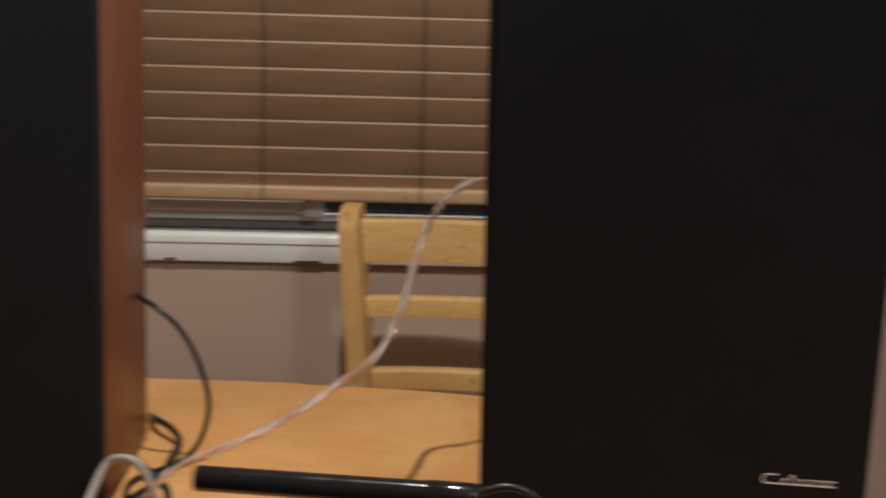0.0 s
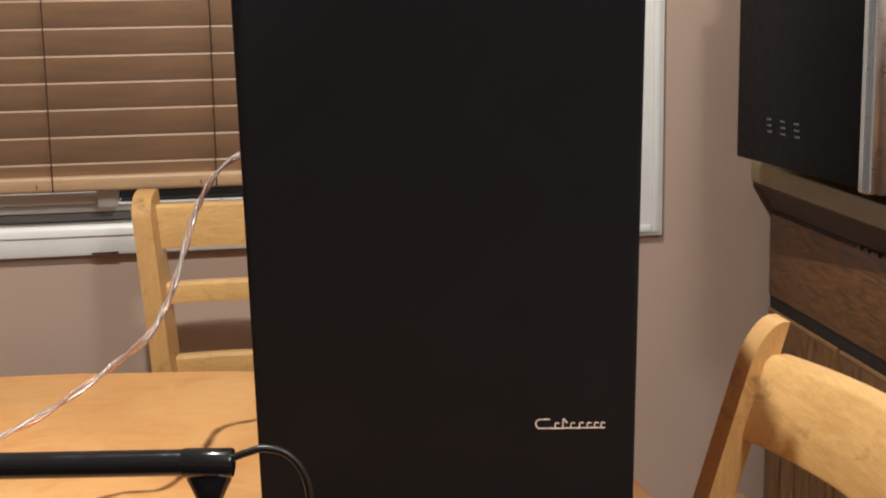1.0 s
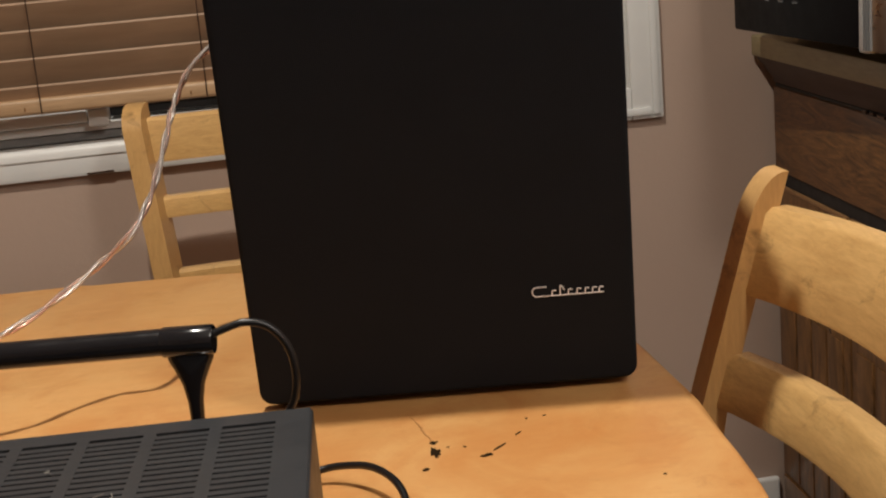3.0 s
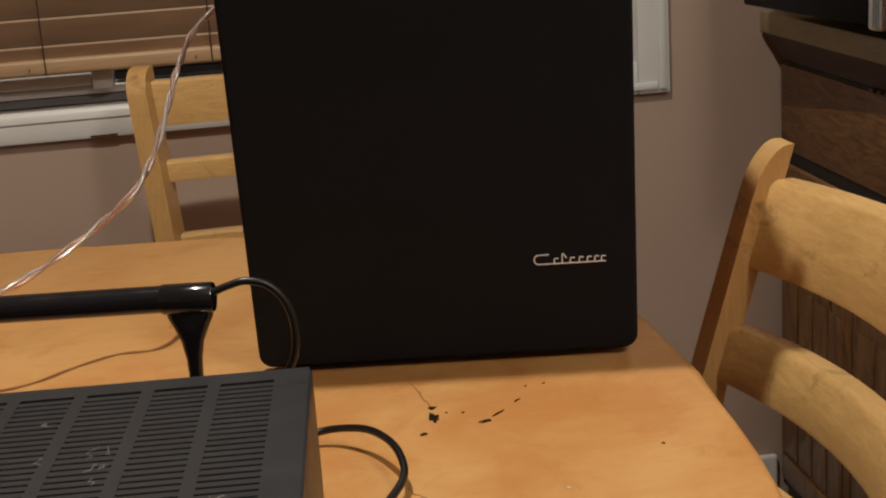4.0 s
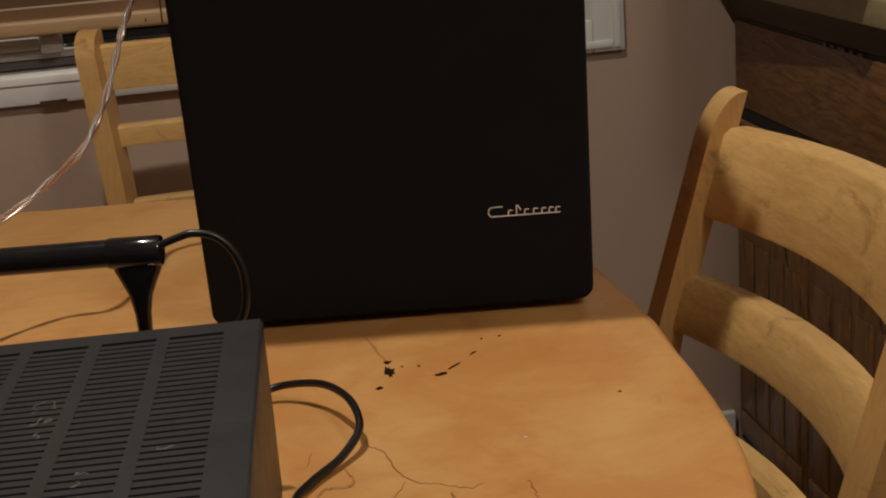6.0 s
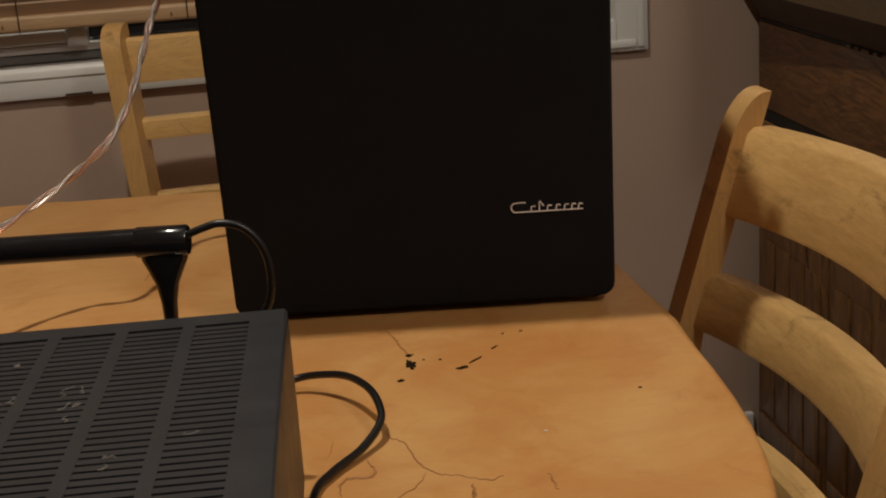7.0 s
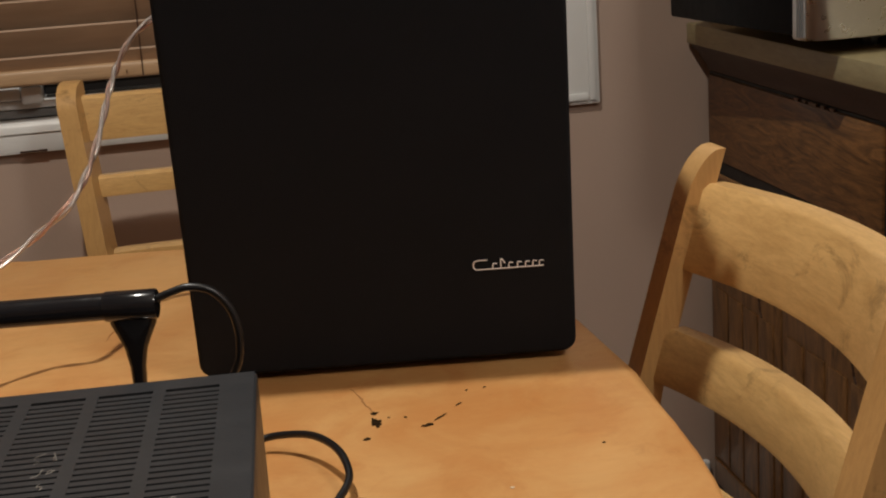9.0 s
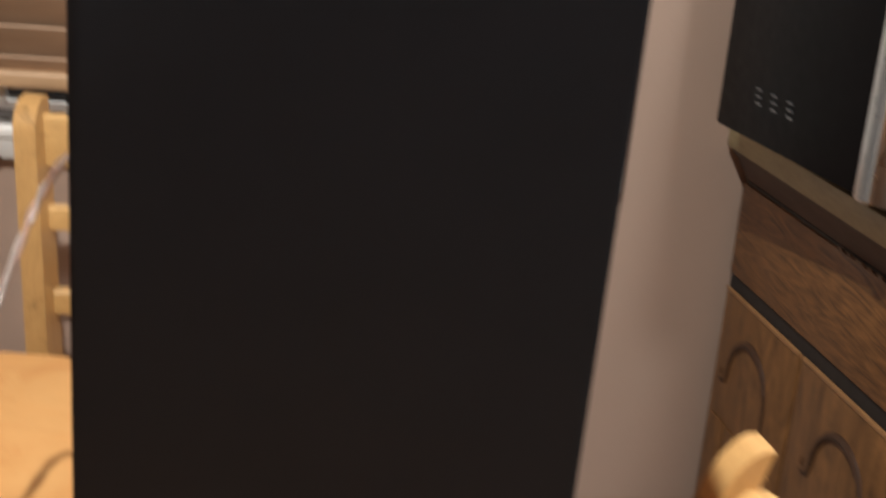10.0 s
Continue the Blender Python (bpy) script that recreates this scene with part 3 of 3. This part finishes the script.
# ---- chairs ----
def chair(m, label, top, rails, width, bow, lean, post_w, rail_mat, splay=0.0, set_back=0.0, post_d=0.030, twist=0.0, kick=0.0, group="chairs round the table"):
    """Faces -y; the back stands at y = 0, centred on x = 0, posts leaning back by lean per metre above the seat and by kick more past 0.72 m."""
    ch = thing("dining_chair", m, label, "chair", group)
    seat_z = 0.45
    back = lambda z: max(0.0, z - 0.40) * lean + max(0.0, z - 0.72) * kick
    for s in (-1, 1):
        x = s * (width / 2 - post_w / 2)
        # side outline of the post: straight back edge, front edge curving over to a crisp back corner at the top
        side = [(post_d / 2, 0.0), (post_d / 2, 0.40), (post_d / 2, 0.72), (post_d / 2, top)]
        for i in range(9):
            a = radians(90 * i / 8)
            side.append((post_d * 0.30 - post_d * 0.80 * math.sin(a), top - 0.034 * (1 - math.cos(a))))
        side += [(-post_d / 2, top - 0.12), (-post_d / 2, 0.72), (-post_d / 2, 0.40), (-post_d / 2, 0.0)]
        bm = bmesh.new()
        loops = [[bm.verts.new((h * post_w / 2, y, z)) for y, z in side] for h in (-1, 1)]
        n = len(side)
        for k in range(n):
            bm.faces.new((loops[0][k], loops[0][(k + 1) % n], loops[1][(k + 1) % n], loops[1][k]))
        bm.faces.new(loops[0][::-1])
        bm.faces.new(loops[1])
        bmesh.ops.bevel(bm, geom=[e for e in bm.edges if len(e.link_faces) == 2 and e.calc_face_angle(0) > 0.9], offset=0.0028, segments=3, profile=0.5, affect="EDGES")
        bmesh.ops.rotate(bm, verts=bm.verts, cent=(0, 0, 0), matrix=Matrix.Rotation(-s * radians(twist), 3, "Z"))
        for v in bm.verts:
            z = v.co.z
            v.co.x += x + s * splay * (z - 0.75)
            v.co.y += back(z) + 0.05 * max(0, 0.40 - z)
        part("back_post", bm, M_CHAIR, ch)
    inner = width / 2 - post_w * 0.9
    for z0, z1 in rails:
        bm = bmesh.new()
        n, th, rings = 16, 0.009, []
        for i in range(n + 1):
            a = i / n * 2 - 1
            x = a * (inner + splay * ((z0 + z1) / 2 - 0.75))
            yb = bow * (1 - a * a) + set_back
            ring = []
            for z, y in ((z0, -th), (z0 + 0.003, -th - 0.001), (z1 - 0.004, -th - 0.001), (z1, -th + 0.003), (z1, th - 0.003), (z1 - 0.004, th), (z0 + 0.003, th), (z0, th - 0.002)):
                ring.append(bm.verts.new((x, y + yb + back(z), z)))
            rings.append(ring)
        for r0, r1 in zip(rings, rings[1:]):
            for k in range(8):
                bm.faces.new((r0[k], r0[(k + 1) % 8], r1[(k + 1) % 8], r1[k]))
        bm.faces.new(rings[0])
        bm.faces.new(rings[-1][::-1])
        part("back_rail", bm, rail_mat, ch)
    w2 = width / 2
    part("seat", slab([(-w2, -0.42), (-w2 + 0.03, -0.445), (w2 - 0.03, -0.445), (w2, -0.42), (w2 - 0.02, -0.03), (-w2 + 0.02, -0.03)], seat_z - 0.025, seat_z, 0.006), M_CHAIR, ch)
    for s in (-1, 1):
        part("front_leg", sweep([Vector((s * (w2 - 0.03), -0.40, 0)), Vector((s * (w2 - 0.03), -0.40, seat_z - 0.0255))], 0.019, 12), M_CHAIR, ch)
        part("stretcher", box(s * (w2 - 0.03) - 0.009, s * (w2 - 0.03) + 0.009, -0.382, -0.005, 0.18, 0.20, 0.004), M_CHAIR, ch)
    return ch


chair(pose(-0.136, 0.815, 0, 0, 0, 6), "blond wooden ladder-back chair standing behind the table", 0.867, [(0.617, 0.645), (0.715, 0.743), (0.789, 0.848)], 0.312, 0.013, 0.17, 0.026, M_RAILX, 0.10, 0.012, 0.052, -8)
chair(pose(0.2855, -0.1377, 0, 0, 0, -80.0), "worn blond wooden chair with wide curved back rails", 0.886, [(0.626, 0.662), (0.720, 0.758), (0.801, 0.862)], 0.335, 0.025, 0.19, 0.026, M_RAILX, 0.0, 0.010, 0.020, 1, 0.11)


# ---- amplifier ----
AMP = pose(0.079, -0.2845, 0.760, 0, 0, 6.0)      # its back right corner; x to the left is negative
AW, AD, AH = 0.40, 0.29, 0.091
amp = thing("amplifier", AMP, "charcoal metal hi-fi amplifier with slotted top, on the table", "amplifier")
# A solid block; its near-black stands in for the shaded hollow under the slots.
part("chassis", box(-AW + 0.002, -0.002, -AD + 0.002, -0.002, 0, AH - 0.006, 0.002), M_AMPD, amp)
cols = [(-0.0165 - 0.0315 * i, -0.0165 - 0.0315 * i - 0.0255) for i in range(12)]
bm = bmesh.new()
T0, T1 = AH - 0.003, AH
edges_x = [0.0] + [q for c in cols for q in c] + [-AW]
SY1, SY0 = -0.014, -AD + 0.03
ys = [0.0, SY1, SY0, -AD]
grid = [[bm.verts.new((x, y, T0)) for y in ys] for x in edges_x]
sheet = []
for i in range(len(edges_x) - 1):
    for j in range(3):
        if not (i % 2 == 1 and j == 1):
            sheet.append(bm.faces.new((grid[i][j], grid[i][j + 1], grid[i + 1][j + 1], grid[i + 1][j])))
for g in bmesh.ops.extrude_face_region(bm, geom=sheet)["geom"]:
    if isinstance(g, bmesh.types.BMVert):
        g.co.z = T1
part("top_cover", bm, M_AMP, amp, "charcoal painted steel cover")
for c0, c1 in cols:
    bm = bmesh.new()
    y = SY1 - 0.0030
    while y > SY0 + 0.004:
        box(c1, c0, y - 0.0043, y, T0 + 0.0003, T1 - 0.0002, bm=bm)
        y -= 0.0061
    part("vent_grid", bm, M_AMP, amp)
part("side_panel", box(-0.0018, 0.0012, -AD, 0.0005, 0, AH - 0.0008, 0.0012, 2), M_AMP, amp)
part("side_panel", box(-AW, -AW + 0.0018, -AD, 0, 0, AH - 0.0032, 0.0006, 1), M_AMP, amp)
part("rear_panel", box(-AW + 0.002, -0.002, -0.0018, 0.0, 0, AH - 0.0032), M_AMP, amp)
part("front_panel", box(-AW, 0, -AD - 0.012, -AD - 0.0002, 0, AH + 0.001, 0.003), M_AMP, amp)
for fx in (-0.04, -AW + 0.04):
    for fy in (-0.04, -AD + 0.04):
        part("foot", sweep([Vector((fx, fy, -0.010)), Vector((fx, fy, 0.0))], 0.013, 14), M_BLACK, amp)
fluff = bmesh.new()
rng = random.Random(12)
for cx, cy, n in ((-0.084, -0.084, 2), (-0.0827, -0.097, 2), (-0.0813, -0.112, 1), (-0.0586, -0.1616, 2), (-0.032, -0.1463, 1), (-0.1176, -0.0524, 1), (-0.109, -0.0875, 1)):
    for _ in range(n):
        x, y = cx + rng.uniform(-0.004, 0.004), cy + rng.uniform(-0.006, 0.006)
        l = [Vector((x, y, AH + 0.0006))]
        for _k in range(5):
            l.append(l[-1] + Vector((rng.uniform(-0.003, 0.003), rng.uniform(-0.004, 0.002), rng.uniform(-0.0003, 0.0004))))
        sweep(l, rng.uniform(0.00010, 0.00020), 4, bm=fluff)
tagged(part("dust", fluff, M_GREYCORD, amp, "pale wisps of dust"), kind="stuff")

# ---- light bar on its stem, behind the amplifier ----
bar = thing("lamp_bar", pose(0.0020, -0.2525, 0.75) @ Matrix.Diagonal((0.83, 0.83, 0.80, 1)), "glossy black tubular lamp bar on a flared stem", "lamp")
R = 0.0088
part("tube", sweep([Vector((-0.152, -0.006, 0.1625)), Vector((-0.150, -0.006, 0.1625)), Vector((0.002, 0, 0.1625))], R, 24), M_BLACK, bar)
part("collar", sweep([Vector((0.0, 0, 0.1622)), Vector((0.0012, 0, 0.1622)), Vector((0.0310, 0, 0.1622)), Vector((0.0322, 0, 0.1622))], lambda t: 0.0098 if 0.1 < t < 0.9 else 0.0092, 24), M_BLACK, bar)
prof = [(0.1555, 0.0150), (0.150, 0.0142), (0.143, 0.0110), (0.134, 0.0072), (0.122, 0.0050), (0.10, 0.004), (0.05, 0.004), (0.012, 0.0045), (0.004, 0.0045)]
bm = bmesh.new()
rings = []
for z, hw in prof:
    rings.append([bm.verts.new((0.0163 - 0.002 * (0.155 - z) / 0.15 + hw * math.cos(a), min(hw, 0.0055) * math.sin(a), z)) for a in [2 * math.pi * k / 16 for k in range(16)]])
for r0, r1 in zip(rings, rings[1:]):
    for k in range(16):
        bm.faces.new((r0[k], r0[(k + 1) % 16], r1[(k + 1) % 16], r1[k]))
bm.faces.new(rings[0])
bm.faces.new(rings[-1][::-1])
part("stem", bm, M_BLACK, bar)
part("base", sweep([Vector((0.0145, 0, 0.0)), Vector((0.0145, 0, 0.003)), Vector((0.0145, 0, 0.006))], lambda t: 0.034 - 0.003 * t, 28), M_BLACK, bar)
line = smoothed([(0.032, 0, 0.1655), (0.042, 0.001, 0.169), (0.052, 0.002, 0.171), (0.065, 0.003, 0.1675), (0.075, 0.003, 0.156), (0.0795, 0.002, 0.140), (0.078, 0.001, 0.120), (0.069, 0.001, 0.098), (0.066, 0.004, 0.05), (0.062, 0.01, 0.004)], 8)
part("cord", sweep(line, 0.0026, 10), M_CORD, bar)


# ---- cables ----
def cable(name, pts, r, material, label, n=8):
    ob = link(name, sweep(smoothed(pts, n), r, 10), material, None, label, True)
    return tagged(ob, category="cable")


cable("power_cord", [(0.0300, -0.170, 0.7540), (0.0448, -0.1547, 0.7570), (0.0574, -0.1452, 0.7590), (0.0717, -0.1474, 0.7620), (0.0903, -0.1611, 0.7660), (0.1056, -0.1857, 0.7680), (0.1135, -0.2060, 0.7650), (0.1144, -0.2216, 0.7605), (0.1055, -0.2416, 0.7550), (0.0923, -0.2645, 0.7535), (0.0850, -0.2900, 0.7530), (0.0860, -0.3600, 0.7530)], 0.0023, M_CORD, "black power cord looping over the table")
cable("black_cable", [(-0.3600, 0.20, 0.905), (-0.3250, 0.15, 0.892), (-0.2933, 0.13, 0.8811), (-0.2752, 0.13, 0.8664), (-0.2609, 0.13, 0.8447), (-0.2500, 0.13, 0.8140), (-0.2492, 0.13, 0.7922), (-0.2568, 0.128, 0.7672), (-0.2700, 0.115, 0.7535), (-0.2900, 0.06, 0.7535), (-0.2700, 0.0, 0.7535)], 0.0023, M_CORD, "thin black cable hanging beside the loudspeaker")
cable("black_cable", [(-0.3400, 0.2350, 0.7535), (-0.3214, 0.1993, 0.7620), (-0.3001, 0.1781, 0.7620), (-0.2854, 0.1596, 0.7570), (-0.2789, 0.1236, 0.7545), (-0.2697, 0.0641, 0.7545), (-0.2750, 0.02, 0.7545)], 0.0030, M_CORD, "black cable coiled on the table")
cable("black_cable", [(-0.2850, -0.10, 0.7535), (-0.2780, -0.04, 0.780), (-0.2734, -0.02, 0.7990), (-0.2584, -0.02, 0.8028), (-0.2479, -0.02, 0.7958), (-0.2374, -0.02, 0.7880), (-0.2291, -0.02, 0.7758), (-0.2250, -0.04, 0.7535)], 0.0030, M_CORD, "black cable tangled behind the amplifier")
cable("grey_cable", [(-0.2700, -0.12, 0.7535), (-0.2700, -0.07, 0.785), (-0.2642, -0.05, 0.8068), (-0.2516, -0.05, 0.8130), (-0.2393, -0.05, 0.8085), (-0.2300, -0.05, 0.7900), (-0.2280, -0.045, 0.7535)], 0.0030, M_GREYCORD, "pale grey cable arching over the table")

# twisted clear loudspeaker wire, from the loudspeaker's back down to the amplifier
wire = thing("speaker_wire", pose(0, 0, 0), "twisted clear loudspeaker wire with copper and silver strands", "cable")
core = smoothed([(0.050, 0.235, 0.978), (0.0, 0.230, 0.988), (-0.0340, 0.200, 0.9935), (-0.0531, 0.180, 0.9837), (-0.0664, 0.175, 0.9676), (-0.0765, 0.162, 0.9440), (-0.0771, 0.120, 0.9207), (-0.0795, 0.080, 0.8969), (-0.0890, 0.045, 0.8745), (-0.1176, 0.038, 0.8515), (-0.1422, 0.015, 0.8360), (-0.1630, -0.012, 0.8260), (-0.198, -0.03, 0.8125), (-0.226, -0.035, 0.7960), (-0.246, -0.07, 0.7650), (-0.235, -0.15, 0.7545), (-0.205, -0.24, 0.7545)], 26)
tw = []
length = 0.0
for i, p in enumerate(core):
    if i:
        length += (p - core[i - 1]).length
    t = (core[min(i + 1, len(core) - 1)] - core[max(i - 1, 0)]).normalized()
    s = t.cross(Vector((0.2, 0.3, 1))).normalized()
    tw.append((p, s, s.cross(t), 2 * math.pi * length / 0.062 + 0.8 * math.sin(length * 40)))
for k, (name, m, ph) in enumerate((("copper_strand", M_COPPER, 0.0), ("silver_strand", M_TINNED, math.pi))):
    l = [p + (s * math.cos(a + ph) + n * math.sin(a + ph)) * 0.0014 for p, s, n, a in tw]
    part("conductor", sweep(l, 0.00105, 8), m, wire, name.replace("_", " "))
    part("insulation", sweep(l, 0.0017, 8), M_CLEAR, wire, "clear plastic insulation")
